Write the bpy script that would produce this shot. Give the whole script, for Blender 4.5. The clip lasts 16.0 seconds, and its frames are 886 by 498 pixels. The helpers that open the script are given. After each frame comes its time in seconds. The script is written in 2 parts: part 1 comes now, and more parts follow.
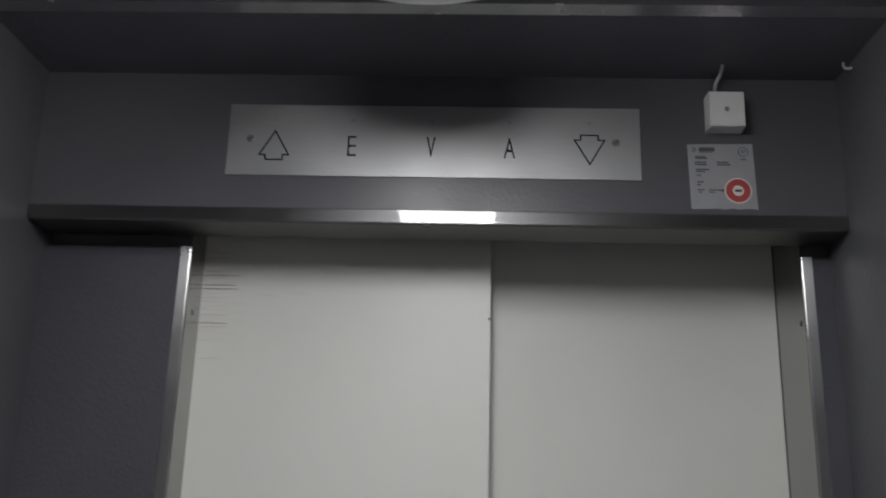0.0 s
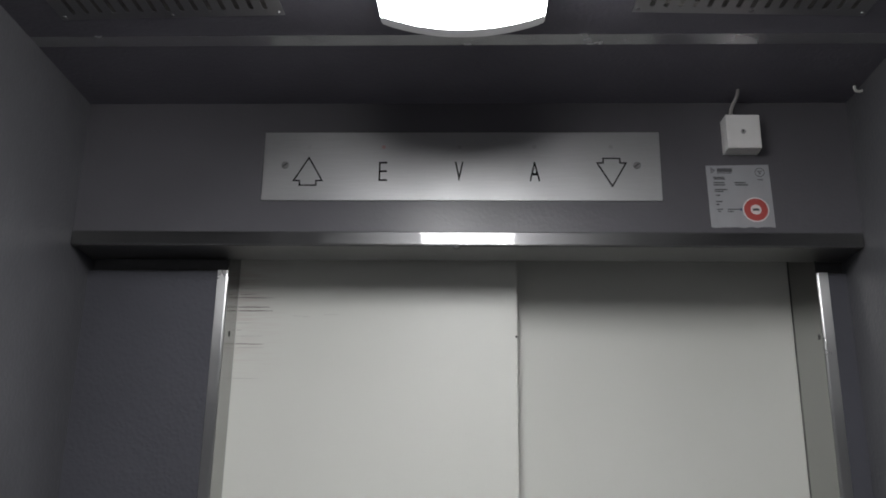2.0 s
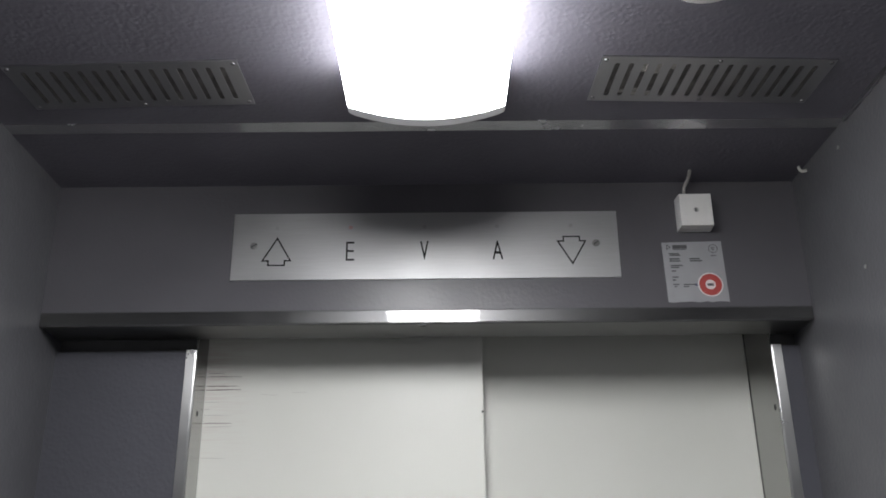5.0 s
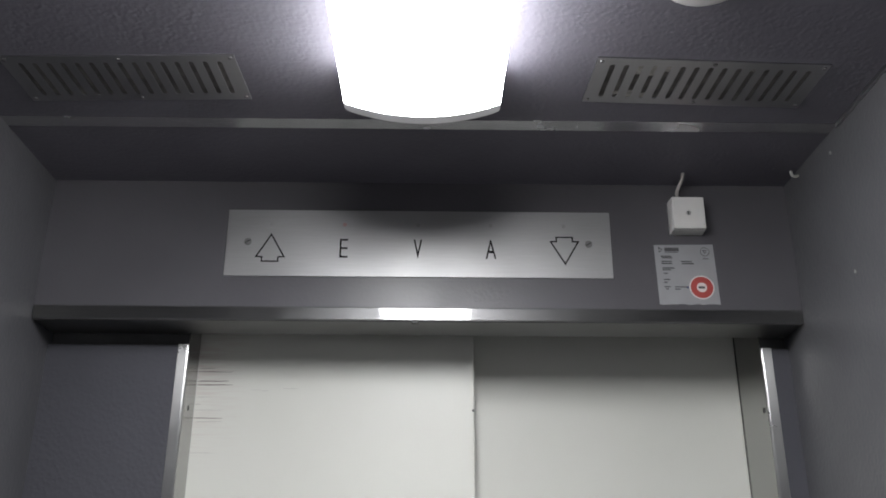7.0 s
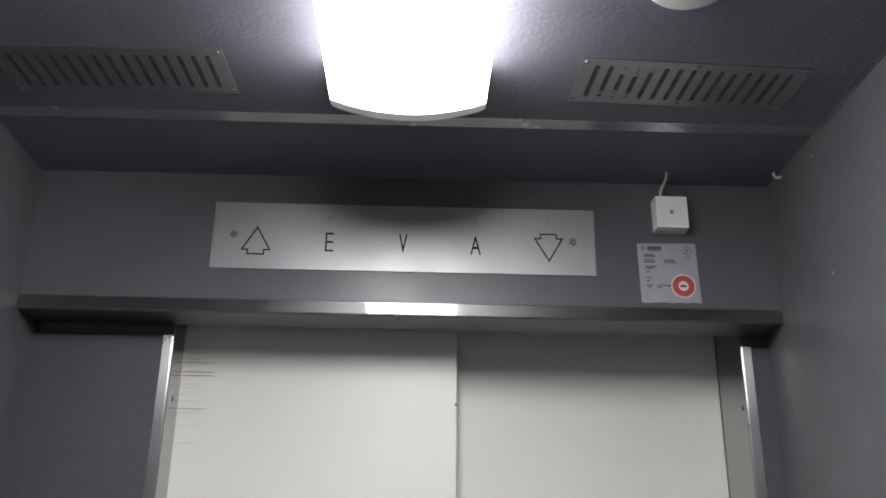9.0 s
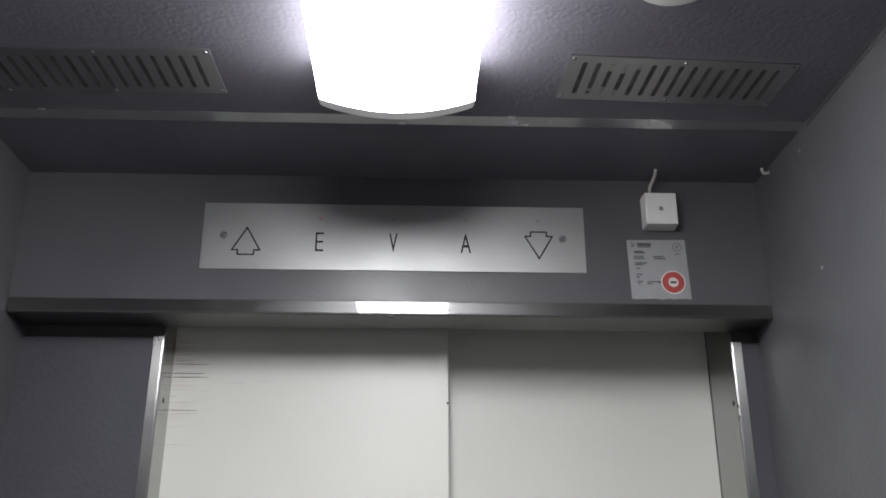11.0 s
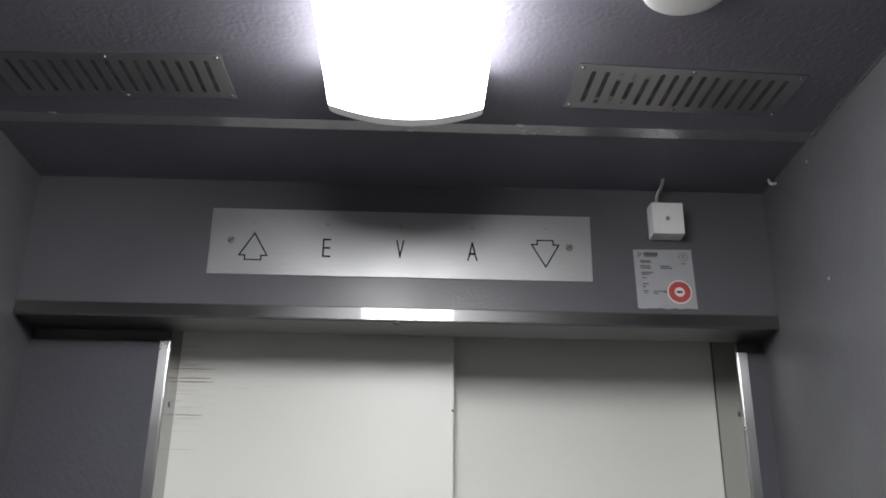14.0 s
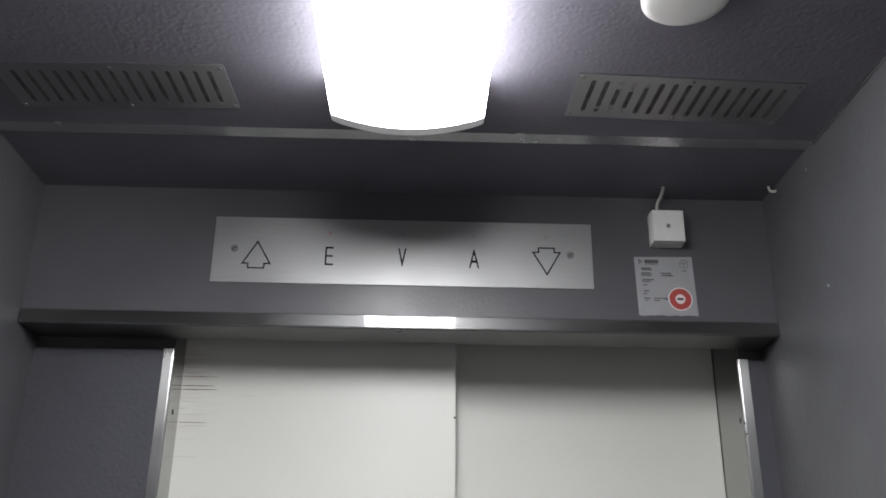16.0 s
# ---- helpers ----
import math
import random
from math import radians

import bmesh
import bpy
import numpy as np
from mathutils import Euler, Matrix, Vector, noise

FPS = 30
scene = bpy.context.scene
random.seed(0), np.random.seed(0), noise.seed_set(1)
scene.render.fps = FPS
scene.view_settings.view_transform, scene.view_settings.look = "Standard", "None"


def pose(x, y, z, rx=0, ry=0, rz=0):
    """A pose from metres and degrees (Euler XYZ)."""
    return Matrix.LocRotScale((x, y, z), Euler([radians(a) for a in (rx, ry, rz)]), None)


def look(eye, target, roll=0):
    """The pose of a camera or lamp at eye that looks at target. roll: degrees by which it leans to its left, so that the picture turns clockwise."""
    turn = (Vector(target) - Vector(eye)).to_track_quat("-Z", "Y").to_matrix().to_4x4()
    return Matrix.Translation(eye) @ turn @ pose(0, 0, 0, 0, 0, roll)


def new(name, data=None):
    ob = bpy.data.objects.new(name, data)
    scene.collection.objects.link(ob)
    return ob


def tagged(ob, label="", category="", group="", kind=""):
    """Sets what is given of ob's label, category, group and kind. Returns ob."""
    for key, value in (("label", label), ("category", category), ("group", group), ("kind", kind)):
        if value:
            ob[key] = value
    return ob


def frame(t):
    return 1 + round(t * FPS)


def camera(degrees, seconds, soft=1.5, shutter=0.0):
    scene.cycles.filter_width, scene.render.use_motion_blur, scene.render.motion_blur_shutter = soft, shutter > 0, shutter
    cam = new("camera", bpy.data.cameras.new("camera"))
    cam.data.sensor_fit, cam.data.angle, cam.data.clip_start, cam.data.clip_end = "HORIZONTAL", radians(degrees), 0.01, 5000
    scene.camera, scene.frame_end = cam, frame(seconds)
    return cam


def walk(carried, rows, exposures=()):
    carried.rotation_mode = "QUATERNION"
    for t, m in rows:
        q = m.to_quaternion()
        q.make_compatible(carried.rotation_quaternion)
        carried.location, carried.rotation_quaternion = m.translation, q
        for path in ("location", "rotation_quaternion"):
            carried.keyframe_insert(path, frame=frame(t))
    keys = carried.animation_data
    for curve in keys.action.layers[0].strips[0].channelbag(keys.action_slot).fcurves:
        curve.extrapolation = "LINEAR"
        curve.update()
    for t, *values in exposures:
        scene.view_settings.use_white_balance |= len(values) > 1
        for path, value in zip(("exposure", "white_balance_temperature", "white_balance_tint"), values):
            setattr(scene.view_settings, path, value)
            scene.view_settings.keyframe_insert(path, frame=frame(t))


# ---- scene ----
cam = camera(52.17, 16.0, soft=1.8, shutter=0.5)

# seconds, place, yaw to the left, pitch up, roll
PATH = [
    (0.0, -0.0280, -1.3020, 1.6360, 2.150, 15.720, 1.580),
    (0.5, -0.0352, -1.3361, 1.6254, 3.910, 16.947, 1.220),
    (1.0, -0.0531, -1.3411, 1.6299, 3.221, 16.897, 1.651),
    (1.5, -0.0617, -1.3435, 1.6253, 2.152, 16.498, 0.951),
    (2.0, -0.0677, -1.3467, 1.6214, 2.151, 17.088, 0.851),
    (2.5, -0.0802, -1.3496, 1.6172, 2.582, 18.027, 1.153),
    (3.0, -0.0794, -1.3500, 1.6229, 2.584, 18.946, 1.318),
    (3.5, -0.0732, -1.3514, 1.6230, 2.269, 19.942, 1.025),
    (4.0, -0.0681, -1.3706, 1.6308, 1.069, 20.810, 0.226),
    (6.5, -0.0731, -1.3865, 1.6184, -0.901, 21.424, -0.584),
    (7.0, -0.0692, -1.3848, 1.6177, -0.683, 21.533, 0.206),
    (7.5, -0.0715, -1.3823, 1.6160, -0.300, 21.703, 0.762),
    (8.0, -0.0675, -1.3850, 1.6145, -0.187, 21.398, 0.669),
    (8.5, -0.0656, -1.3907, 1.6160, -0.806, 21.350, 1.232),
    (9.0, -0.0619, -1.3967, 1.6214, -1.359, 20.915, 0.804),
    (11.5, -0.0590, -1.3954, 1.6164, -1.935, 21.085, 0.022),
    (12.0, -0.0571, -1.3922, 1.6159, -1.810, 21.219, 0.591),
    (12.5, -0.0598, -1.3969, 1.6161, -1.763, 21.321, 0.385),
    (13.0, -0.0631, -1.3995, 1.6185, -1.686, 21.367, 0.817),
    (13.5, -0.0648, -1.3947, 1.6112, -1.708, 21.752, 0.779),
    (14.0, -0.0645, -1.3966, 1.6125, -1.681, 21.650, 0.722),
    (14.5, -0.0638, -1.4003, 1.6135, -1.607, 21.672, 1.113),
    (15.0, -0.0612, -1.4042, 1.6160, -1.507, 21.779, 0.906),
    (15.5, -0.0651, -1.4062, 1.6146, -1.541, 21.918, 0.793),
    (16.0, -0.0637, -1.4051, 1.6117, -1.501, 22.042, 0.660),
]


def aim(x, y, z, yaw, pitch, roll):
    a, b = radians(yaw), radians(pitch)
    ahead = Vector((-math.sin(a) * math.cos(b), math.cos(a) * math.cos(b), math.sin(b)))
    eye = Vector((x, y, z))
    return look(eye, eye + ahead, roll)


walk(cam, [(t, aim(*p)) for t, *p in PATH],
     exposures=[(0.0, -0.66), (0.5, -0.46), (2.0, -0.42), (3.0, -0.26), (3.5, -0.16), (4.0, -0.03), (6.5, 0.03), (16.0, 0.03)])

# ---- light: the cabin is closed, its one lamp is the ceiling fixture ----
world = bpy.data.worlds.new("world")
scene.world = world
world.use_nodes = True
world.node_tree.nodes["Background"].inputs[1].default_value = 0.0
LAMP_STRENGTH = 37.0

# ---- measures of the cabin, metres ----
XL, XR = -0.6356, 0.4613        # side walls
YB, YH = -1.75, -0.1525         # back wall, front face of the transom
ZC = 2.21                       # ceiling
ZT = 1.995                      # underside of the transom
YP = -0.085                     # front face of the panels and jambs beside the doors
ZP = 1.9765                     # their upper end, a hand's breadth behind and below the transom's edge
XJL, XJR = -0.4277, 0.4190      # inner faces of the two jambs
YD1, YD2 = -0.020, 0.033        # the two door leaves


# ---- materials ----
def material(name):
    m = bpy.data.materials.new(name)
    m.use_nodes = True
    t = m.node_tree
    return m, t, t.nodes["Principled BSDF"]


def link(t, a, b):
    t.links.new(a, b)


def coords(t, scale=(1, 1, 1)):
    c = t.nodes.new("ShaderNodeTexCoord")
    mp = t.nodes.new("ShaderNodeMapping")
    mp.inputs["Scale"].default_value = scale
    link(t, c.outputs["Object"], mp.inputs["Vector"])
    return mp.outputs["Vector"]


def noise_tex(t, vec, scale, detail=4.0, rough=0.55):
    n = t.nodes.new("ShaderNodeTexNoise")
    n.inputs["Scale"].default_value = scale
    n.inputs["Detail"].default_value = detail
    n.inputs["Roughness"].default_value = rough
    link(t, vec, n.inputs["Vector"])
    return n.outputs["Fac"]


def ramp(t, fac, stops):
    r = t.nodes.new("ShaderNodeValToRGB")
    e = r.color_ramp.elements
    while len(e) < len(stops):
        e.new(0.5)
    for el, (p, c) in zip(e, stops):
        el.position = p
        el.color = (*c, 1) if len(c) == 3 else c
    link(t, fac, r.inputs["Fac"])
    return r.outputs["Color"]


def span(t, fac, lo, hi, a=0.0, b=1.0):
    r = t.nodes.new("ShaderNodeMapRange")
    for k, v in zip(("From Min", "From Max", "To Min", "To Max"), (lo, hi, a, b)):
        r.inputs[k].default_value = v
    link(t, fac, r.inputs["Value"])
    return r.outputs["Result"]


def maths(t, op, a, b):
    n = t.nodes.new("ShaderNodeMath")
    n.operation = op
    for i, v in enumerate((a, b)):
        if isinstance(v, (int, float)):
            n.inputs[i].default_value = v
        else:
            link(t, v, n.inputs[i])
    return n.outputs[0]


def bump(t, bsdf, height, strength, dist):
    b = t.nodes.new("ShaderNodeBump")
    b.inputs["Strength"].default_value = strength
    b.inputs["Distance"].default_value = dist
    link(t, height, b.inputs["Height"])
    link(t, b.outputs["Normal"], bsdf.inputs["Normal"])


def plain(name, col, rough=0.5, metal=0.0, vary=0.12, scale=40.0):
    m, t, b = material(name)
    v = coords(t)
    f = noise_tex(t, v, scale, 5.0)
    lo = tuple(c * (1 - vary) for c in col)
    hi = tuple(min(1, c * (1 + vary)) for c in col)
    link(t, ramp(t, f, [(0.3, lo), (0.7, hi)]), b.inputs["Base Color"])
    link(t, span(t, noise_tex(t, v, scale * 0.3), 0.3, 0.7, rough * 0.85, min(1, rough * 1.15)), b.inputs["Roughness"])
    b.inputs["Metallic"].default_value = metal
    return m


def skinplate(name, col, relief, gloss, grain, sheen=0.42):
    """Dark plastic-coated sheet steel with an embossed leather grain."""
    m, t, b = material(name)
    v = coords(t)
    warp = t.nodes.new("ShaderNodeTexNoise")
    warp.inputs["Scale"].default_value = 90
    link(t, v, warp.inputs["Vector"])
    add = t.nodes.new("ShaderNodeVectorMath")
    add.operation = "MULTIPLY_ADD"
    link(t, warp.outputs["Color"], add.inputs[0])
    add.inputs[1].default_value = (0.007, 0.007, 0.007)
    link(t, v, add.inputs[2])
    vor = t.nodes.new("ShaderNodeTexVoronoi")
    vor.feature = "SMOOTH_F1"
    vor.inputs["Smoothness"].default_value = 0.25
    vor.inputs["Scale"].default_value = grain
    link(t, add.outputs[0], vor.inputs["Vector"])
    uneven = noise_tex(t, v, 45, 3)
    fine = noise_tex(t, v, 520, 2)
    height = maths(t, "ADD", maths(t, "MULTIPLY", vor.outputs["Distance"], span(t, uneven, 0.3, 0.7, 0.5, 1.3)), maths(t, "MULTIPLY", fine, 0.18))
    bump(t, b, height, relief, 0.0009)
    patch = noise_tex(t, v, 3.2, 5.0)
    lo = tuple(c * 0.86 for c in col)
    hi = tuple(c * 1.16 for c in col)
    link(t, ramp(t, patch, [(0.3, lo), (0.7, hi)]), b.inputs["Base Color"])
    link(t, span(t, noise_tex(t, v, 9.0, 6.0), 0.3, 0.7, gloss, gloss + 0.13), b.inputs["Roughness"])
    b.inputs["Specular IOR Level"].default_value = sheen
    return m


def brushed(name, col, rough, along=(1, 60, 60), depth=0.00006, strength=0.25):
    """Brushed stainless steel; the brush runs along the axis with the smallest scale."""
    m, t, b = material(name)
    v = coords(t, along)
    g = noise_tex(t, v, 30, 4.0)
    big = noise_tex(t, coords(t), 12, 5.0)
    b.inputs["Metallic"].default_value = 1.0
    lo = tuple(c * 0.88 for c in col)
    link(t, ramp(t, maths(t, "ADD", maths(t, "MULTIPLY", g, 0.6), maths(t, "MULTIPLY", big, 0.4)), [(0.35, lo), (0.65, col)]), b.inputs["Base Color"])
    link(t, span(t, big, 0.3, 0.7, rough * 0.85, rough * 1.2), b.inputs["Roughness"])
    bump(t, b, g, strength, depth)
    return m


def door_paint(name):
    """Cream-white painted steel with faint rubbing marks and a few reddish smears near its closing edge."""
    m, t, b = material(name)
    v = coords(t)
    base = ramp(t, noise_tex(t, v, 2.2, 5.0), [(0.3, (0.61, 0.61, 0.57)), (0.7, (0.665, 0.665, 0.625))])
    streak = noise_tex(t, coords(t, (6, 1, 130)), 3.0, 4.0)
    edge = t.nodes.new("ShaderNodeSeparateXYZ")
    link(t, v, edge.inputs[0])
    near = span(t, edge.outputs["X"], -0.428, -0.343, 1.0, 0.0)
    low = span(t, edge.outputs["Z"], 1.79, 1.95, 0.0, 1.0)
    fac = maths(t, "MULTIPLY", maths(t, "MULTIPLY", near, low), span(t, streak, 0.44, 0.68, 0.0, 0.45))
    mix = t.nodes.new("ShaderNodeMix")
    mix.data_type = "RGBA"
    link(t, fac, mix.inputs["Factor"])
    link(t, base, mix.inputs["A"])
    mix.inputs["B"].default_value = (0.45, 0.29, 0.30, 1)
    specks = maths(t, "MULTIPLY", span(t, noise_tex(t, coords(t, (60, 1, 140)), 4.0, 3.0), 0.62, 0.72, 0.0, 0.35),
                   span(t, noise_tex(t, v, 9.0, 2.0), 0.52, 0.66, 0.0, 1.0))
    mix2 = t.nodes.new("ShaderNodeMix")
    mix2.data_type = "RGBA"
    link(t, specks, mix2.inputs["Factor"])
    link(t, mix.outputs["Result"], mix2.inputs["A"])
    mix2.inputs["B"].default_value = (0.45, 0.44, 0.41, 1)
    link(t, mix2.outputs["Result"], b.inputs["Base Color"])
    b.inputs["Roughness"].default_value = 0.42
    bump(t, b, noise_tex(t, v, 260, 2.0), 0.08, 0.0004)
    return m


SKIN = skinplate("dark_skinplate", (0.080, 0.080, 0.087), 0.30, 0.38, 160, 0.32)
SKIN_TRANSOM = skinplate("transom_skinplate", (0.084, 0.081, 0.091), 0.21, 0.31, 180)
SKIN_BLUE = skinplate("blue_grey_skinplate", (0.068, 0.068, 0.081), 0.55, 0.36, 160)
SKIN_CEILING = skinplate("ceiling_skinplate", (0.130, 0.124, 0.147), 0.46, 0.42, 160, 0.15)
PLATE = brushed("brushed_plate", (0.39, 0.39, 0.392), 0.46, (1, 60, 60), 0.00005, 0.12)
CEILTRIM = brushed("ceiling_trim_steel", (0.76, 0.76, 0.76), 0.24, (1, 40, 40), 0.00002, 0.1)
POLISHED = brushed("polished_steel", (0.095, 0.095, 0.096), 0.36, (1, 40, 40), 0.00002, 0.1)
polish = POLISHED.node_tree.nodes["Principled BSDF"]
polish.inputs["Coat Weight"].default_value = 1.0    # the polish over the brushed metal
polish.inputs["Coat Roughness"].default_value = 0.035
JAMB = brushed("jamb_steel", (0.37, 0.37, 0.36), 0.22, (60, 60, 1), 0.00002, 0.08)
STRIP = brushed("jamb_face_steel", (0.43, 0.43, 0.43), 0.30, (60, 60, 1), 0.00002, 0.08)
# the upright brush lines spread reflections sideways
strip_bsdf = STRIP.node_tree.nodes["Principled BSDF"]
strip_bsdf.inputs["Anisotropic"].default_value = 0.9
sideways = STRIP.node_tree.nodes.new("ShaderNodeCombineXYZ")
sideways.inputs[0].default_value = 1.0
STRIP.node_tree.links.new(sideways.outputs[0], strip_bsdf.inputs["Tangent"])
SOFFIT = brushed("soffit_steel", (0.26, 0.26, 0.26), 0.42, (1, 40, 40), 0.00002, 0.1)
SOFFIT.node_tree.nodes["Principled BSDF"].inputs["Specular Tint"].default_value = (0.7, 0.7, 0.7, 1)
GRILLE = brushed("grille_steel", (0.395, 0.39, 0.402), 0.36, (60, 1, 60))
DOOR = door_paint("cream_door_paint")
# also gives the slot sheets beside the doors their painted shade
DARK = plain("dark_sheet", (0.065, 0.065, 0.068), 0.8)
GAP_DARK = plain("dark_dusty_gap", (0.085, 0.08, 0.075), 0.9, 0.0, 0.7, 45.0)
WHITE = plain("white_plastic", (0.62, 0.61, 0.60), 0.38, 0.0, 0.03)
CABLE = plain("grey_white_cable", (0.40, 0.39, 0.37), 0.5)
CAP = plain("grey_end_cap", (0.46, 0.46, 0.46), 0.45)
cap = CAP.node_tree.nodes["Principled BSDF"]
cap.inputs["Emission Color"].default_value = (0.98, 0.96, 1.0, 1)
cap.inputs["Emission Strength"].default_value = 0.15  # translucent plastic, lit from within
INK = plain("engraved_black", (0.006, 0.006, 0.007), 0.9)
INK.node_tree.nodes["Principled BSDF"].inputs["Specular IOR Level"].default_value = 0.1
PRINT = plain("grey_print", (0.075, 0.075, 0.08), 0.7)
PAPER = plain("sticker_paper", (0.28, 0.28, 0.295), 0.45, 0.0, 0.05)
RED = plain("red_ring", (0.36, 0.056, 0.050), 0.5, 0.0, 0.06)
HALO = plain("white_ring", (0.62, 0.56, 0.56), 0.5, 0.0, 0.03)
NAVY = plain("navy_dot", (0.02, 0.03, 0.10), 0.5)
SCREW = plain("screw_steel", (0.26, 0.26, 0.26), 0.48, 1.0)
SCREW_WALL = plain("wall_screw_steel", (0.27, 0.27, 0.26), 0.45, 0.3)
SCREW_DULL = plain("dull_screw", (0.19, 0.19, 0.19), 0.45, 0.5)
LENS = plain("dull_lens", (0.28, 0.28, 0.28), 0.45)
DUST = plain("grey_dust", (0.30, 0.29, 0.27), 0.95, 0.0, 0.4, 300.0)
LENS_RED = plain("dull_red_lens", (0.34, 0.21, 0.21), 0.5)
RUBBER = plain("black_rubber", (0.03, 0.03, 0.03), 0.6)
SCUFF = plain("scuff_dark", (0.17, 0.145, 0.14), 0.7, 0.0, 0.4, 200.0)
SCUFF_MID = plain("scuff_mid", (0.34, 0.31, 0.30), 0.7, 0.0, 0.15, 200.0)
SCUFF_FAINT = plain("scuff_faint", (0.49, 0.475, 0.46), 0.7, 0.0, 0.06, 200.0)
REAR_BOUNCE = plain("pale_rear_bounce", (0.74, 0.74, 0.74), 0.5, 0.0, 0.04, 25.0)
FLOOR = plain("pale_floor_bounce", (0.76, 0.76, 0.75), 0.55, 0.0, 0.25, 60.0)

GLOW, gt, gb = material("lit_diffuser")
gb.inputs["Base Color"].default_value = (0.85, 0.85, 0.85, 1)
gb.inputs["Emission Color"].default_value = (0.985, 0.99, 1.0, 1)
gb.inputs["Emission Strength"].default_value = LAMP_STRENGTH
GLOW_SIDE = GLOW.copy()         # the upright sides, farther from the tubes
GLOW_SIDE.name = "lit_diffuser_side"
GLOW_SIDE.node_tree.nodes["Principled BSDF"].inputs["Emission Strength"].default_value = LAMP_STRENGTH * 0.52


# ---- mesh helpers ----
def part(name, bm, mat, parent=None, label=""):
    me = bpy.data.meshes.new(name)
    bmesh.ops.recalc_face_normals(bm, faces=bm.faces)
    bm.to_mesh(me)
    bm.free()
    me.materials.append(mat)
    ob = new(name, me)
    if parent is not None:
        ob.parent = parent
    if label:
        ob["label"] = label
    return ob


def box(x0, x1, y0, y1, z0, z1, bevel=0.0, seg=2):
    bm = bmesh.new()
    bmesh.ops.create_cube(bm, size=1)
    bmesh.ops.transform(bm, matrix=Matrix.Translation(((x0 + x1) / 2, (y0 + y1) / 2, (z0 + z1) / 2))
                        @ Matrix.Diagonal((x1 - x0, y1 - y0, z1 - z0, 1)), verts=bm.verts)
    if bevel:
        bmesh.ops.bevel(bm, geom=bm.edges[:], offset=bevel, segments=seg, affect="EDGES", profile=0.6)
    return bm


def prism(outline, axis, a, b, bevel=0.0):
    """A closed outline (pairs) pushed along an axis from a to b. x: (y, z); y: (x, z); z: (x, y)."""
    bm = bmesh.new()
    put = {"x": lambda p, s: (s, p[0], p[1]), "y": lambda p, s: (p[0], s, p[1]), "z": lambda p, s: (p[0], p[1], s)}[axis]
    one = [bm.verts.new(put(p, a)) for p in outline]
    two = [bm.verts.new(put(p, b)) for p in outline]
    n = len(outline)
    bm.faces.new(one)
    bm.faces.new(two[::-1])
    for i in range(n):
        bm.faces.new((one[i], one[(i + 1) % n], two[(i + 1) % n], two[i]))
    if bevel:
        bmesh.ops.bevel(bm, geom=bm.edges[:], offset=bevel, segments=2, affect="EDGES")
    return bm


def disc(centre, axis, r, depth, seg=24, dome=0.0):
    """A short round body, facing along axis ("-y", "-z", "-x", "x"), with a rounded rim."""
    bm = bmesh.new()
    rings = [(1.0, 0.0), (1.0, 0.55), (0.92, 0.9), (0.8, 1.0)]
    if dome:
        rings += [(0.55, 1.0 + dome * 0.55), (0.25, 1.0 + dome * 0.92)]
    loops = []
    for k, h in rings:
        loops.append([bm.verts.new((k * r * math.cos(i * math.tau / seg), k * r * math.sin(i * math.tau / seg), h * depth)) for i in range(seg)])
    bm.faces.new(loops[0][::-1])
    for p, q in zip(loops, loops[1:]):
        for i in range(seg):
            bm.faces.new((p[i], p[(i + 1) % seg], q[(i + 1) % seg], q[i]))
    bm.faces.new(loops[-1])
    turn = {"-y": pose(0, 0, 0, 90), "-z": pose(0, 0, 0, 180), "x": pose(0, 0, 0, 0, 90), "-x": pose(0, 0, 0, 0, -90)}[axis]
    bmesh.ops.transform(bm, matrix=Matrix.Translation(centre) @ turn, verts=bm.verts)
    return bm


def tube(points, r, seg=10):
    """A round bar along points."""
    bm = bmesh.new()
    pts = [Vector(p) for p in points]
    loops = []
    side = Vector((1, 0, 0))
    for i, p in enumerate(pts):
        d = (pts[min(i + 1, len(pts) - 1)] - pts[max(i - 1, 0)]).normalized()
        u = (side - d * side.dot(d))
        u = u.normalized() if u.length > 1e-3 else d.orthogonal().normalized()
        w = d.cross(u)
        loops.append([bm.verts.new(p + r * (math.cos(k * math.tau / seg) * u + math.sin(k * math.tau / seg) * w)) for k in range(seg)])
    for p, q in zip(loops, loops[1:]):
        for k in range(seg):
            bm.faces.new((p[k], p[(k + 1) % seg], q[(k + 1) % seg], q[k]))
    bm.faces.new(loops[0][::-1])
    bm.faces.new(loops[-1])
    for f in bm.faces:
        f.smooth = True
    return bm


def bezier(a, b, c, d, n=14):
    a, b, c, d = (Vector(v) for v in (a, b, c, d))
    return [a * (1 - s) ** 3 + 3 * b * s * (1 - s) ** 2 + 3 * c * s * s * (1 - s) + d * s ** 3 for s in (i / n for i in range(n + 1))]


def ring(centre, r0, r1, y0, y1, seg=40):
    """A flat ring that faces the cabin."""
    bm = bmesh.new()
    cx, cz = centre
    loops = []
    for r, y in ((r0, y1), (r1, y1), (r1, y0), (r0, y0)):
        loops.append([bm.verts.new((cx + r * math.cos(i * math.tau / seg), y, cz + r * math.sin(i * math.tau / seg))) for i in range(seg)])
    for k in range(4):
        p, q = loops[k], loops[(k + 1) % 4]
        for i in range(seg):
            bm.faces.new((p[i], p[(i + 1) % seg], q[(i + 1) % seg], q[i]))
    return bm


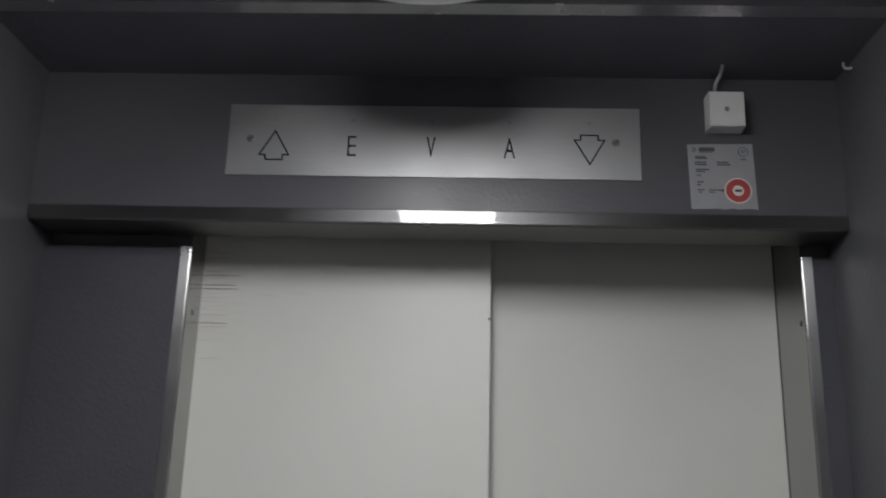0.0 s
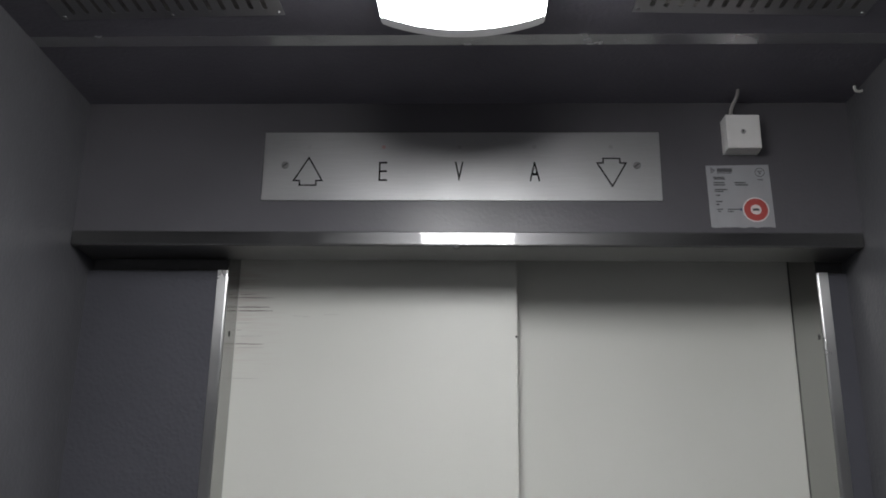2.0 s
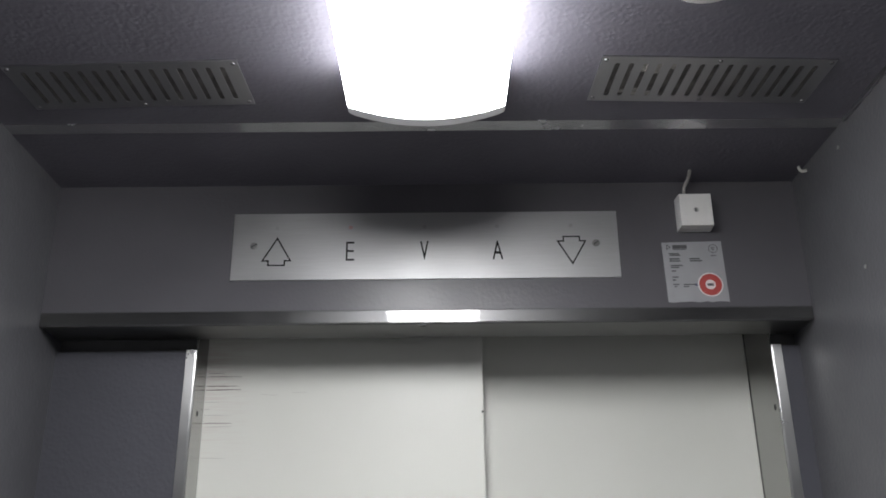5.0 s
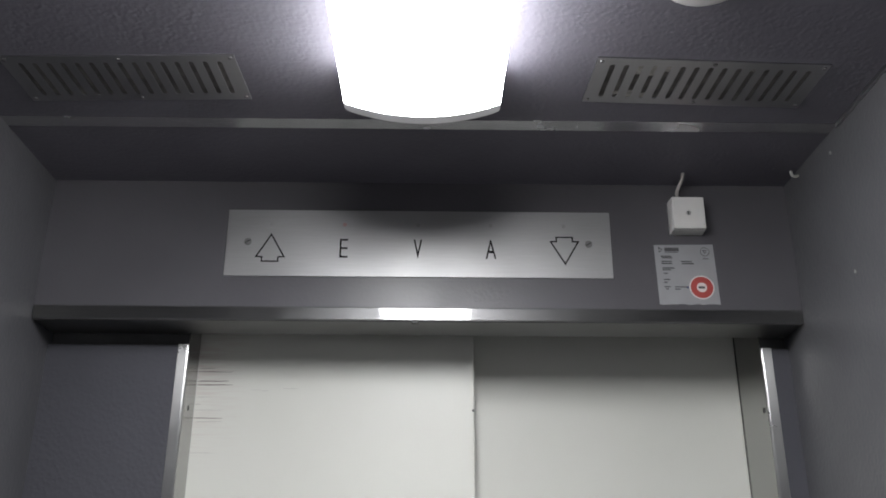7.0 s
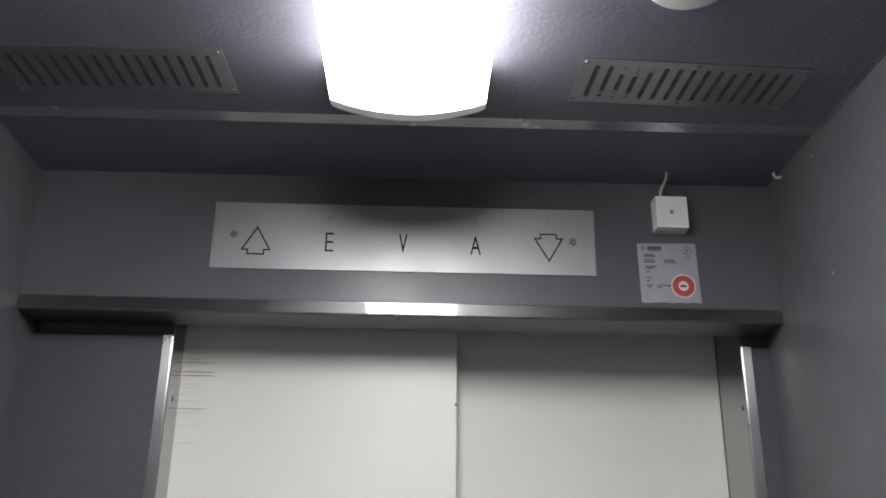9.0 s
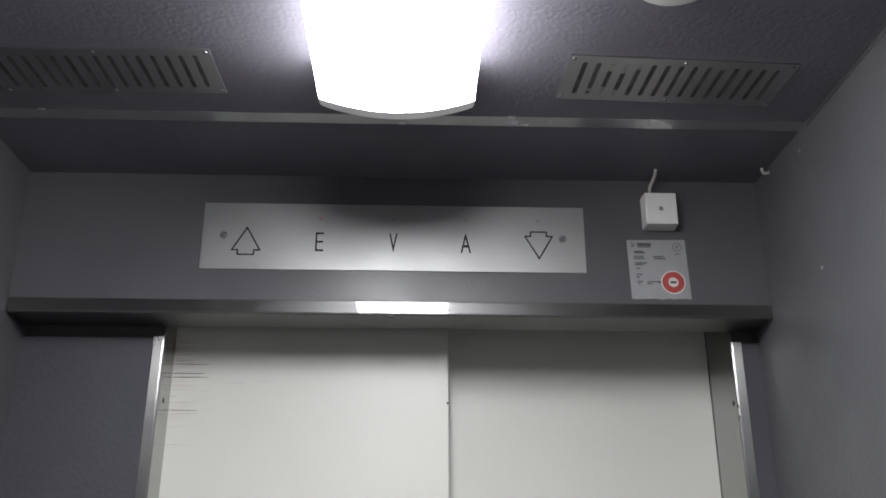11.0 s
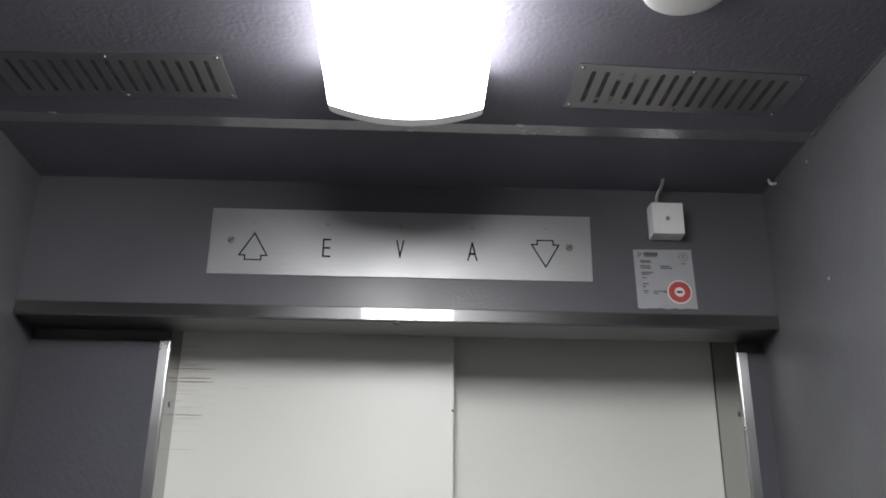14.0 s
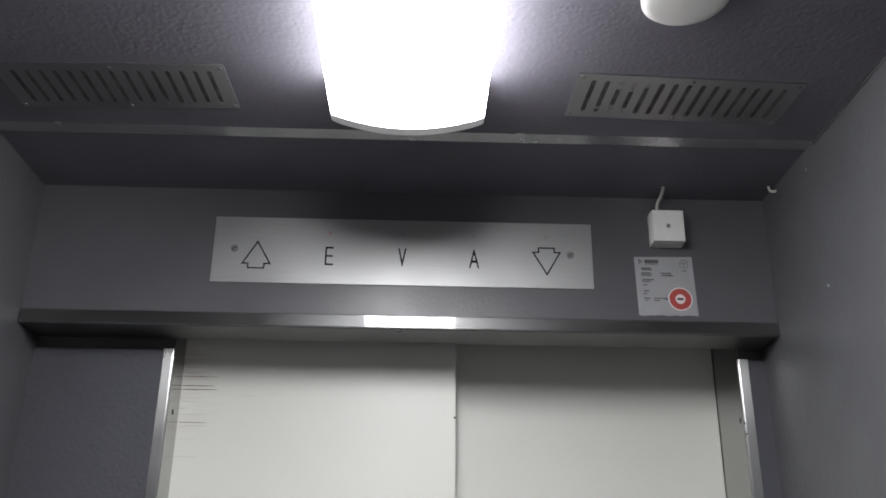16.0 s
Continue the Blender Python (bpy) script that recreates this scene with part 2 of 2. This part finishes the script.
def outline_stroke(pts, w, y0, y1):
    """A closed engraved line of width w round pts (x, z)."""
    bm = bmesh.new()
    n = len(pts)
    P = [Vector(p) for p in pts]
    inner, outer = [], []
    for i in range(n):
        a, b, c = P[i - 1], P[i], P[(i + 1) % n]
        d1, d2 = (b - a).normalized(), (c - b).normalized()
        n1, n2 = Vector((-d1.y, d1.x)), Vector((-d2.y, d2.x))
        m = (n1 + n2).normalized()
        k = min(2.6, 1 / max(0.3, m.dot(n1)))
        inner.append(b + m * w / 2 * k)
        outer.append(b - m * w / 2 * k)
    vs = [[bm.verts.new((p.x, y, p.y)) for p in side] for side, y in ((inner, y0), (outer, y0), (outer, y1), (inner, y1))]
    for k in range(4):
        p, q = vs[k], vs[(k + 1) % 4]
        for i in range(n):
            bm.faces.new((p[i], p[(i + 1) % n], q[(i + 1) % n], q[i]))
    return bm


def letter(ch, cx, cz, w, h, y, weight, mat, parent):
    """A thin engraved letter in the built-in font, w by h metres."""
    cu = bpy.data.curves.new("letter", "FONT")
    cu.body = ch
    cu.size = 1.0
    cu.offset = weight
    cu.extrude = 0.0
    tmp = bpy.data.objects.new("letter_curve", cu)
    scene.collection.objects.link(tmp)
    me = bpy.data.meshes.new_from_object(tmp.evaluated_get(bpy.context.evaluated_depsgraph_get()))
    bpy.data.objects.remove(tmp)
    bm = bmesh.new()
    bm.from_mesh(me)
    bpy.data.meshes.remove(me)
    xs = [v.co.x for v in bm.verts]
    zs = [v.co.y for v in bm.verts]
    sx, sz = w / (max(xs) - min(xs)), h / (max(zs) - min(zs))
    mx, mz = (max(xs) + min(xs)) / 2, (max(zs) + min(zs)) / 2
    for v in bm.verts:
        v.co = Vector((cx + (v.co.x - mx) * sx, y, cz + (v.co.y - mz) * sz))
    return part("letter", bm, mat, parent, "thin black letter " + ch)


def empty(name, at, label, category, group=""):
    e = new(name)
    e.location = at
    e.empty_display_size = 0.05
    tagged(e, label, category, group)
    return e


def adopt(thing):
    """Parts are drawn in the cabin's coordinates: keep them there under their moved base."""
    inv = Matrix.Translation(-thing.location)
    for ch in thing.children:
        ch.matrix_parent_inverse = inv
    return thing


def structure(ob, label, category):
    return tagged(ob, label, category, "", "structure")


# ---- the cabin's shell ----
# the floor is out of view; its pale colour fills the ceiling from below
structure(part("floor", box(XL - 0.05, XR + 0.05, YB - 0.05, 0.3, -0.04, 0.0), FLOOR), "unseen lift floor, pale to bounce light upward", "floor")
structure(part("ceiling", box(XL - 0.05, XR + 0.05, YB - 0.05, 0.3, ZC, ZC + 0.03), SKIN_CEILING), "dark grey grained sheet steel lift ceiling", "ceiling")
for side, x0, x1 in (("wall_left", XL - 0.06, XL), ("wall_right", XR, XR + 0.06)):
    structure(part(side, box(x0, x1, YB, 0.25, 0.0, ZC), SKIN), "dark grey embossed sheet steel lift wall", "wall")
# unseen; its place and pale colour are chosen to bounce lamp light forward
structure(part("wall_back", box(XL - 0.04, XR + 0.04, YB - 0.04, YB, 0.0, ZC), REAR_BOUNCE), "unseen rear wall, pale to bounce light forward", "wall")
YS = -0.076                      # back edge of the transom's underside; the doors run up behind it
structure(part("wall_transom", box(XL, XR, YH, YS, ZT + 0.015, ZC), SKIN_TRANSOM),
          "dark grey sheet steel transom above the lift doors", "wall")
structure(part("wall_front", box(XL - 0.06, XR + 0.06, 0.25, 0.29, 0.0, ZC), DARK), "dark sheet steel behind the lift doors", "wall")
# panels beside the door frame; dark sheets under the transom hold the slots' shade in their colour
for side, x0, x1 in (("wall_return_left", XL, -0.4441), ("wall_return_right", 0.4351, XR)):
    fold = [(YP + 0.004 * (1 - math.cos(a)), ZP - 0.0048 + 0.004 * math.sin(a)) for a in (math.pi / 2 * i / 6 for i in range(7))]
    structure(part(side, prism([(YP, 0.0)] + fold + [(YP + 0.024, ZP - 0.0008), (YP + 0.024, 0.0)], "x", x0, x1), SKIN_BLUE), "blue-grey embossed sheet steel panel beside the doors", "wall panel")
for side, x0, x1 in (("slot_shade_left", XL, XJL - 0.0026), ("slot_shade_right", XJR + 0.0026, XR)):
    structure(part(side, box(x0, x1, YP + 0.014, YP + 0.020, ZP - 0.0005, ZT + 0.010), DARK), "dark sheet above the panel beside the doors, coloured as the recess's shade", "wall panel")

# polished trims
structure(part("trim_transom", box(XL + 0.001, XR - 0.001, YH - 0.0022, YH + 0.004, ZT - 0.0006, ZT + 0.0176, 0.0006), POLISHED),
          "polished stainless steel strip along the transom's lower edge", "trim")
for z0, z1, y0 in ((ZT + 0.0178, ZT + 0.0190, YH - 0.0006), (ZT - 0.0019, ZT - 0.0008, YH - 0.0012)):
    structure(part("trim_joint", box(XL + 0.001, XR - 0.001, y0, YH + 0.0028, z0, z1), DARK), "thin dark joint along the polished strip", "trim")
structure(part("trim_ceiling", box(XL + 0.001, XR - 0.001, -0.3455, -0.3205, ZC - 0.0009, ZC + 0.004), CEILTRIM),
          "flat polished stainless steel strip across the ceiling", "trim")

# ---- door frame and doors ----
frame_set = empty("door_frame", (0, 0, 0), "brushed stainless steel lift door frame with two jambs", "door frame")
# each jamb: a front strip with a rounded inner edge, and the lining that runs back to its door leaf
def jamb_strip(inner, outer):
    s = 1 if inner > outer else -1
    w, h, n = 0.0036, 0.0030, 14
    pts = [(outer, YP + 0.0004), (outer + s * 0.0006, YP), (inner - s * w, YP)]
    pts += [(inner - s * w * (1 - math.sin(a)), YP + h * (1 - math.cos(a))) for a in (math.pi / 2 * i / n for i in range(1, n + 1))]
    return prism(pts + [(outer, YP + h)], "z", 0.0, ZP)


for inner, outer, deep, tail in ((XJL, -0.4440, YD1 - 0.0022, YD1), (XJR, 0.4350, -0.012, YD2)):
    s = 1 if inner > outer else -1
    part("jamb_face", jamb_strip(inner, outer), STRIP, frame_set, "narrow bright steel face")
    part("jamb", box(min(inner, inner - s * 0.0024), max(inner, inner - s * 0.0024), YP + 0.0036, deep, 0.0, ZT + 0.10), JAMB, frame_set)
    if tail - deep > 0.01:
        part("jamb_pocket", box(inner + 0.0008, outer, deep + 0.0002, tail - 0.0056, 0.0, ZT + 0.10), JAMB, frame_set, "recessed darker steel behind the lining")
part("head_lining", box(XL + 0.001, XR - 0.001, YH + 0.003, YS, ZT - 0.0006, ZT + 0.0012), SOFFIT, frame_set, "dull dark steel lining under the transom")
for x, y, z, face in ((XJL - 0.0011, -0.055, 1.8876, "x"), (XJR + 0.0011, -0.0685, 1.8863, "-x")):
    part("sensor_eye", disc((x, y, z), face, 0.0045, 0.0016, 18), RUBBER, frame_set, "small dark round sensor window")
adopt(frame_set)

doors = []
for name, x0, x1, y0, label in (
        ("door_1", -0.443, -0.0045, YD1, "closed cream-white painted steel sliding door leaf, scuffed near the jamb"),
        ("door_2", -0.035, 0.434, YD2, "closed cream-white painted steel sliding door leaf, set further back")):
    d = part(name, box(x0, x1, y0, y0 + 0.032, 0.01, ZT + 0.16, 0.0015), DOOR)
    structure(d, label, "lift door")
    doors.append(d)
# the dark gap line between lining and leaf, drawn as a strip
part("edge_gap_strip", box(XJR + 0.0004, 0.4340, YD2 - 0.0054, YD2 - 0.0006, 0.01, ZT + 0.15), GAP_DARK, doors[1], "thin dark strip drawn as the gap beside the leaf")


def sliver(x0, x1, z, h, slope, y):
    """A scuff: a flat streak of rubbed paint that tapers to both ends."""
    bm = bmesh.new()
    n = 7
    top, low = [], []
    for i in range(n):
        s = i / (n - 1)
        k = h * (0.25 + 0.75 * math.sin(math.pi * min(1, 0.18 + s * 0.8)) * random.uniform(0.7, 1.0)) / 2
        x, zz = x0 + (x1 - x0) * s, z + slope * s + random.uniform(-0.00015, 0.00015)
        top.append((x, zz + k))
        low.append((x, zz - k))
    vs = [bm.verts.new((x, y, z)) for x, z in top + low[::-1]]
    bm.faces.new(vs)
    return bm


for x0, x1, z, h, mat in ((-0.4250, -0.3987, 1.9558, 0.0015, SCUFF_MID), (-0.4269, -0.3723, 1.9507, 0.0013, SCUFF), (-0.4269, -0.3779, 1.9361, 0.0018, SCUFF),
                          (-0.4269, -0.3732, 1.9300, 0.0019, SCUFF), (-0.4269, -0.3855, 1.8914, 0.0012, SCUFF_FAINT), (-0.4269, -0.3841, 1.8797, 0.0021, SCUFF_MID),
                          (-0.4236, -0.3836, 1.8740, 0.0013, SCUFF_FAINT), (-0.4269, -0.3892, 1.8279, 0.0011, SCUFF_FAINT), (-0.4260, -0.4019, 1.9647, 0.0011, SCUFF_FAINT),
                          (-0.4269, -0.4043, 1.9117, 0.0015, SCUFF_FAINT), (-0.4269, -0.4184, 1.9004, 0.0019, SCUFF_FAINT), (-0.3431, -0.3289, 1.9230, 0.0008, SCUFF_FAINT),
                          (-0.3289, -0.3167, 1.9216, 0.0011, SCUFF_FAINT), (-0.2960, -0.2724, 1.9254, 0.0008, SCUFF_FAINT)):
    part("scuff", sliver(x0, x1, z, h, random.uniform(-0.0006, 0.0008), YD1 - 0.0003), mat, doors[0])

# ---- floor indicator on the transom ----
PX0, PX1, PZ0, PZ1 = -0.3713, 0.1925, 2.0594, 2.1633
FY = YH - 0.0022


def uv(u, v):
    return PX0 + u * (PX1 - PX0), PZ1 - v * (PZ1 - PZ0)


panel = empty("indicator_panel", (-0.09, YH, 2.06), "brushed stainless steel floor indicator plate with engraved arrows and letters", "indicator panel")
part("plate", box(PX0, PX1, FY, YH, PZ0, PZ1, 0.0005), PLATE, panel)
LY = FY - 0.0002
for ch, u, w, weight in (("E", 0.305, 0.0122, -0.012), ("V", 0.4966, 0.0124, 0.010), ("A", 0.686, 0.0156, 0.002)):
    x, z = uv(u, 0.58)
    letter(ch, x, z, w, 0.0295, LY, weight, INK, panel)
for u, up in ((0.1157, 1), (0.878, -1)):
    x, z = uv(u, 0.585)
    shape = [(0, 0.0215), (0.0203, -0.0135), (0.0118, -0.0135), (0.0118, -0.0205), (-0.0118, -0.0205), (-0.0118, -0.0135), (-0.0203, -0.0135)]
    part("arrow", outline_stroke([(x + a, z + up * b) for a, b in shape], 0.0021, LY, FY + 0.0002), INK, panel, "engraved black arrow outline")
for u in (0.0563, 0.941):
    x, z = uv(u, 0.49)
    s = part("screw", disc((x, FY, z), "-y", 0.0054, 0.0016), SCREW_DULL, panel, "dull slotted screw")
    part("slot", prism([(x - 0.0042, z - 0.0022), (x + 0.0036, z + 0.0034), (x + 0.0042, z + 0.0022), (x - 0.0036, z - 0.0034)], "y", FY - 0.0019, FY - 0.0012), RUBBER, s)
for u, m in ((0.1157, LENS), (0.305, LENS_RED), (0.4966, LENS), (0.686, LENS), (0.878, LENS)):
    x, z = uv(u, 0.22)
    part("indicator_light", disc((x, FY, z), "-y", 0.0030, 0.0008, 16), m, panel, "small unlit lamp")
adopt(panel)

# ---- inspection sticker ----
sticker = empty("inspection_sticker", (0.30, YH, 2.02), "pale grey inspection sticker with small print and a red ring", "sticker")
SX0, SX1, SZ0, SZ1 = 0.2557, 0.3430, 2.0206, 2.1142
edge = [(0.2552, SZ1 - 0.0016), (SX1 - 0.0006, SZ1)]
low = [(0.3445 - (0.3445 - 0.2570) * i / 14, SZ0 + 0.001 + random.uniform(-0.0014, 0.0008)) for i in range(15)]
part("paper", prism(edge + low, "y", YH - 0.0006, YH), PAPER, sticker)
SY = YH - 0.0009


def spot(a, b):
    """A place on the sticker from its width and height shares."""
    return SX0 + a * (SX1 - SX0), SZ1 - b * (SZ1 - SZ0)


for a, b, w, h in ((0.10, 0.205, 0.17, 0.013), (0.11, 0.23, 0.18, 0.013), (0.10, 0.29, 0.17, 0.014), (0.10, 0.325, 0.18, 0.014), (0.43, 0.29, 0.18, 0.014),
                   (0.44, 0.325, 0.20, 0.014), (0.11, 0.40, 0.20, 0.013), (0.11, 0.43, 0.14, 0.013), (0.12, 0.49, 0.07, 0.012), (0.12, 0.59, 0.10, 0.012),
                   (0.12, 0.635, 0.05, 0.014), (0.12, 0.71, 0.10, 0.011), (0.14, 0.745, 0.04, 0.011), (0.29, 0.71, 0.21, 0.011), (0.29, 0.745, 0.09, 0.011),
                   (0.17, 0.09, 0.24, 0.040), (0.17, 0.135, 0.22, 0.008)):
    x, z = spot(a, b)
    part("print_bar", box(x, x + w * 0.0873, SY, YH - 0.0004, z - h * 0.07, z + h * 0.07), PRINT, sticker)
x, z = spot(0.075, 0.095)
part("emblem", outline_stroke([(x, z + 0.0034), (x + 0.0048, z), (x, z - 0.0034)], 0.0011, SY, YH - 0.0004), PRINT, sticker)
x, z = spot(0.845, 0.125)
part("seal", ring((x, z), 0.0060, 0.0068, SY, YH - 0.0004, 28), PRINT, sticker, "thin grey seal ring")
part("seal_mark", outline_stroke([(x - 0.0026, z + 0.002), (x, z - 0.0024), (x + 0.0026, z + 0.002)], 0.0009, SY, YH - 0.0004), PRINT, sticker)
part("print_bar", box(x - 0.004, x + 0.004, SY, YH - 0.0004, z - 0.0115, z - 0.0103), PRINT, sticker)
RC = (0.3198, 2.0472)
part("badge", ring(RC, 0.0002, 0.0181, YH - 0.0008, YH - 0.0003), HALO, sticker, "white round badge")
part("badge_ring", ring(RC, 0.0074, 0.0163, YH - 0.0012, YH - 0.0005), RED, sticker, "red printed ring")
part("print_bar", box(RC[0] - 0.0046, RC[0] + 0.0046, YH - 0.0011, YH - 0.0005, RC[1] - 0.0018, RC[1] + 0.0018), PRINT, sticker)
part("ink_dot", disc((0.2995, YH - 0.0003, 2.0472), "-y", 0.0018, 0.0006, 14), NAVY, sticker)
adopt(sticker)

# ---- junction box with its cable, and a hook ----
jbox = empty("junction_box", (0.305, YH, 2.129), "small square white plastic junction box on the transom", "junction box")
part("body", box(0.2805, 0.3285, YH - 0.0175, YH, 2.1285, 2.1795, 0.0012), WHITE, jbox)
lid = part("lid", box(0.2808, 0.3282, YH - 0.0265, YH - 0.0180, 2.1288, 2.1792, 0.0018), WHITE, jbox)
part("screw", disc((0.3042, YH - 0.0263, 2.1535), "-y", 0.0036, 0.0008, 18), LENS, lid, "small grey screw cap")
part("screw_slot", box(0.3028, 0.3042, YH - 0.0274, YH - 0.0268, 2.1508, 2.1562), RUBBER, lid)
adopt(jbox)
run = bezier((0.2948, YH - 0.009, 2.1785), (0.2938, YH - 0.008, 2.192), (0.2945, YH - 0.006, 2.197), (0.2982, YH - 0.018, 2.2035))
run += bezier((0.2982, YH - 0.018, 2.2035), (0.3000, YH - 0.026, 2.2080), (0.2975, YH - 0.036, 2.2065), (0.2965, YH - 0.043, 2.2110))[1:]
tagged(part("cable", tube(run, 0.0026), CABLE), "short grey-white cable from the junction box to the ceiling", "cable")
hk = bezier((0.4530, -0.2035, 2.2105), (0.4520, -0.2030, 2.2030), (0.4540, -0.2060, 2.1985), (0.4618, -0.2075, 2.2015))
tagged(part("hook", tube(hk, 0.0021), CABLE), "small white plastic hook at the wall's top edge", "hook")
for y, z in ((-0.3255, 2.0101), (-0.3136, 2.1829)):
    tagged(part("wall_screw", disc((XR, y, z), "-x", 0.0027, 0.0014, 14), SCREW_WALL), "tiny dull metal screw head in the wall", "screw", "wall screws")

# ---- ventilation grilles in the ceiling ----
def grille_plate(w, d, slots, pitch, sw, sl, th):
    """A slotted sheet: cells round rounded slots, a margin on both ends. Centre at 0, face at z = -th."""
    bm = bmesh.new()
    loops = []
    n = 6
    x_left = -pitch * slots / 2
    for i in range(slots):
        cx = x_left + (i + 0.5) * pitch
        hole, rim = [], []
        r = sw / 2
        for sgn in (1, -1):
            for k in range(n + 1):
                a = math.pi * k / n if sgn > 0 else math.pi + math.pi * k / n
                px, py = r * math.cos(a), sgn * (sl / 2 - r) + r * math.sin(a)
                hole.append((cx + px, py))
                rim.append((cx + pitch / 2 * (1 - 2 * k / n) * sgn, sgn * d / 2))
        hv = [bm.verts.new((*p, 0)) for p in hole]
        rv = [bm.verts.new((*p, 0)) for p in rim]
        m = len(hv)
        for k in range(m):
            bm.faces.new((hv[k], hv[(k + 1) % m], rv[(k + 1) % m], rv[k]))
    for s in (-1, 1):
        a, b = s * pitch * slots / 2, s * w / 2
        bm.faces.new([bm.verts.new(p) for p in ((a, -d / 2, 0), (b, -d / 2, 0), (b, d / 2, 0), (a, d / 2, 0))])
    bmesh.ops.remove_doubles(bm, verts=bm.verts, dist=1e-5)
    bmesh.ops.recalc_face_normals(bm, faces=bm.faces)
    top = bmesh.ops.extrude_face_region(bm, geom=bm.faces[:])
    bmesh.ops.translate(bm, vec=(0, 0, -th), verts=[v for v in top["geom"] if isinstance(v, bmesh.types.BMVert)])
    return bm


def grille(cx, cy, turn, label, dust=()):
    g = empty("vent_grille", (cx, cy, ZC), label, "vent grille", "ceiling vents")
    w, d = 0.276, 0.098
    part("plate", grille_plate(w, d, 15, 0.0168, 0.0064, 0.072, 0.0016), GRILLE, g)
    # a flat sheet: dust and the duct's shade are both in its colour
    back = box(-w / 2 + 0.006, w / 2 - 0.006, -0.040, 0.040, -0.0004, -0.0001)
    part("backing", back, GAP_DARK, g, "dark dusty sheet behind the slots, coloured as the duct's shade")
    for sx in (-0.1325, 0.0015, 0.1325):
        for sy in (-0.0425, 0.0425):
            part("screw", disc((sx, sy, -0.0016), "-z", 0.0026, 0.0014, 14), SCREW, g, "bright small screw")
    for slot, y0, y1 in dust:
        x = (slot - 7) * 0.0168
        clump = box(x - 0.0036, x + 0.0036, y0, y1, -0.0011, -0.0004, 0.0003)
        for v in clump.verts:
            v.co.y += random.uniform(-0.0014, 0.0014)
            v.co.z += random.uniform(-0.0002, 0.0001)
        part("dust_clump", clump, DUST, g, "grey dust caught in a slot")
    g.rotation_euler.z = radians(turn)
    return g


grille(0.2565, -0.4402, 2.3, "brushed steel ventilation grille with fifteen slots, dusty inside",
       ((1, 0.024, 0.029), (2, -0.036, -0.017), (2, 0.020, 0.036), (3, -0.036, -0.015), (3, 0.026, 0.036), (4, -0.036, -0.024), (10, -0.036, -0.030)))
grille(-0.4375, -0.4390, -1.9, "brushed steel ventilation grille with fifteen slots in the dark ceiling")

# ---- ceiling lamp ----
def lamp_profile(half, grow=0.0, inset=0.0):
    """The fixture's section: upright sides down to the edge, then a shallow curved belly. The ceiling is at 0."""
    edge, sag, w = -0.052 - grow, 0.0175, half + grow
    pts = [(-w + inset, 0.0), (-w, edge)]
    for i in range(1, 24):
        u = -1 + 2 * i / 24
        pts.append((u * w, edge - sag * (1 - u * u)))
    return pts + [(w, edge), (w - inset, 0.0)]


def strip_light(name, m, length, glow, label):
    """A fixture whose front end lies at the pose m and that runs back along its -y."""
    e = new(name)
    tagged(e, label, name.replace("_", " "))
    body = part("diffuser", prism(lamp_profile(0.0904, 0.0, 0.003), "y", -length, 0.0), glow, e, "glowing white curved diffuser")
    body.data.materials.append(GLOW_SIDE)
    for f in body.data.polygons:
        f.material_index = 1 if abs(f.normal.x) > 0.9 else 0
    part("end_cap", prism(lamp_profile(0.0904, 0.0006), "y", 0.0006, 0.016, 0.0015), CAP, e, "translucent pale end cap")
    part("end_cap", prism(lamp_profile(0.0904, 0.0006), "y", -length - 0.011, -length - 0.0006, 0.0015), CAP, e, "translucent pale end cap")
    e.matrix_world = m
    return e


strip_light("ceiling_light", pose(-0.0829, -0.474, ZC), 0.64, GLOW, "lit white ceiling light with a long curved diffuser")

# ---- round white fitting in the ceiling ----
fit_disc = disc((0.2040, -0.644, ZC), "-z", 0.0455, 0.010, 48, 0.10)
for f in fit_disc.faces:
    f.smooth = True
tagged(part("ceiling_detector", fit_disc, WHITE), "round white plastic detector on the ceiling", "detector")

# ---- small marks ----
# thin pale strip where the right wall meets the ceiling
structure(part("corner_strip", box(XR - 0.0035, XR - 0.0002, YB + 0.01, -0.3458, ZC - 0.0060, ZC - 0.0002, 0.0008), GRILLE),
          "thin pale strip along the wall's top edge", "trim")
part("edge_mark", disc((-0.0062, YD1 + 0.0002, 1.8935), "-y", 0.0019, 0.0007, 12), RUBBER, doors[0], "small dark dent")
tagged(part("door_catch", box(-0.0985, -0.0895, YH - 0.0005, YH + 0.004, ZT - 0.0050, ZT - 0.0008, 0.0008), RUBBER),
       "small dark rubber stop under the transom's lower edge", "rubber stop")
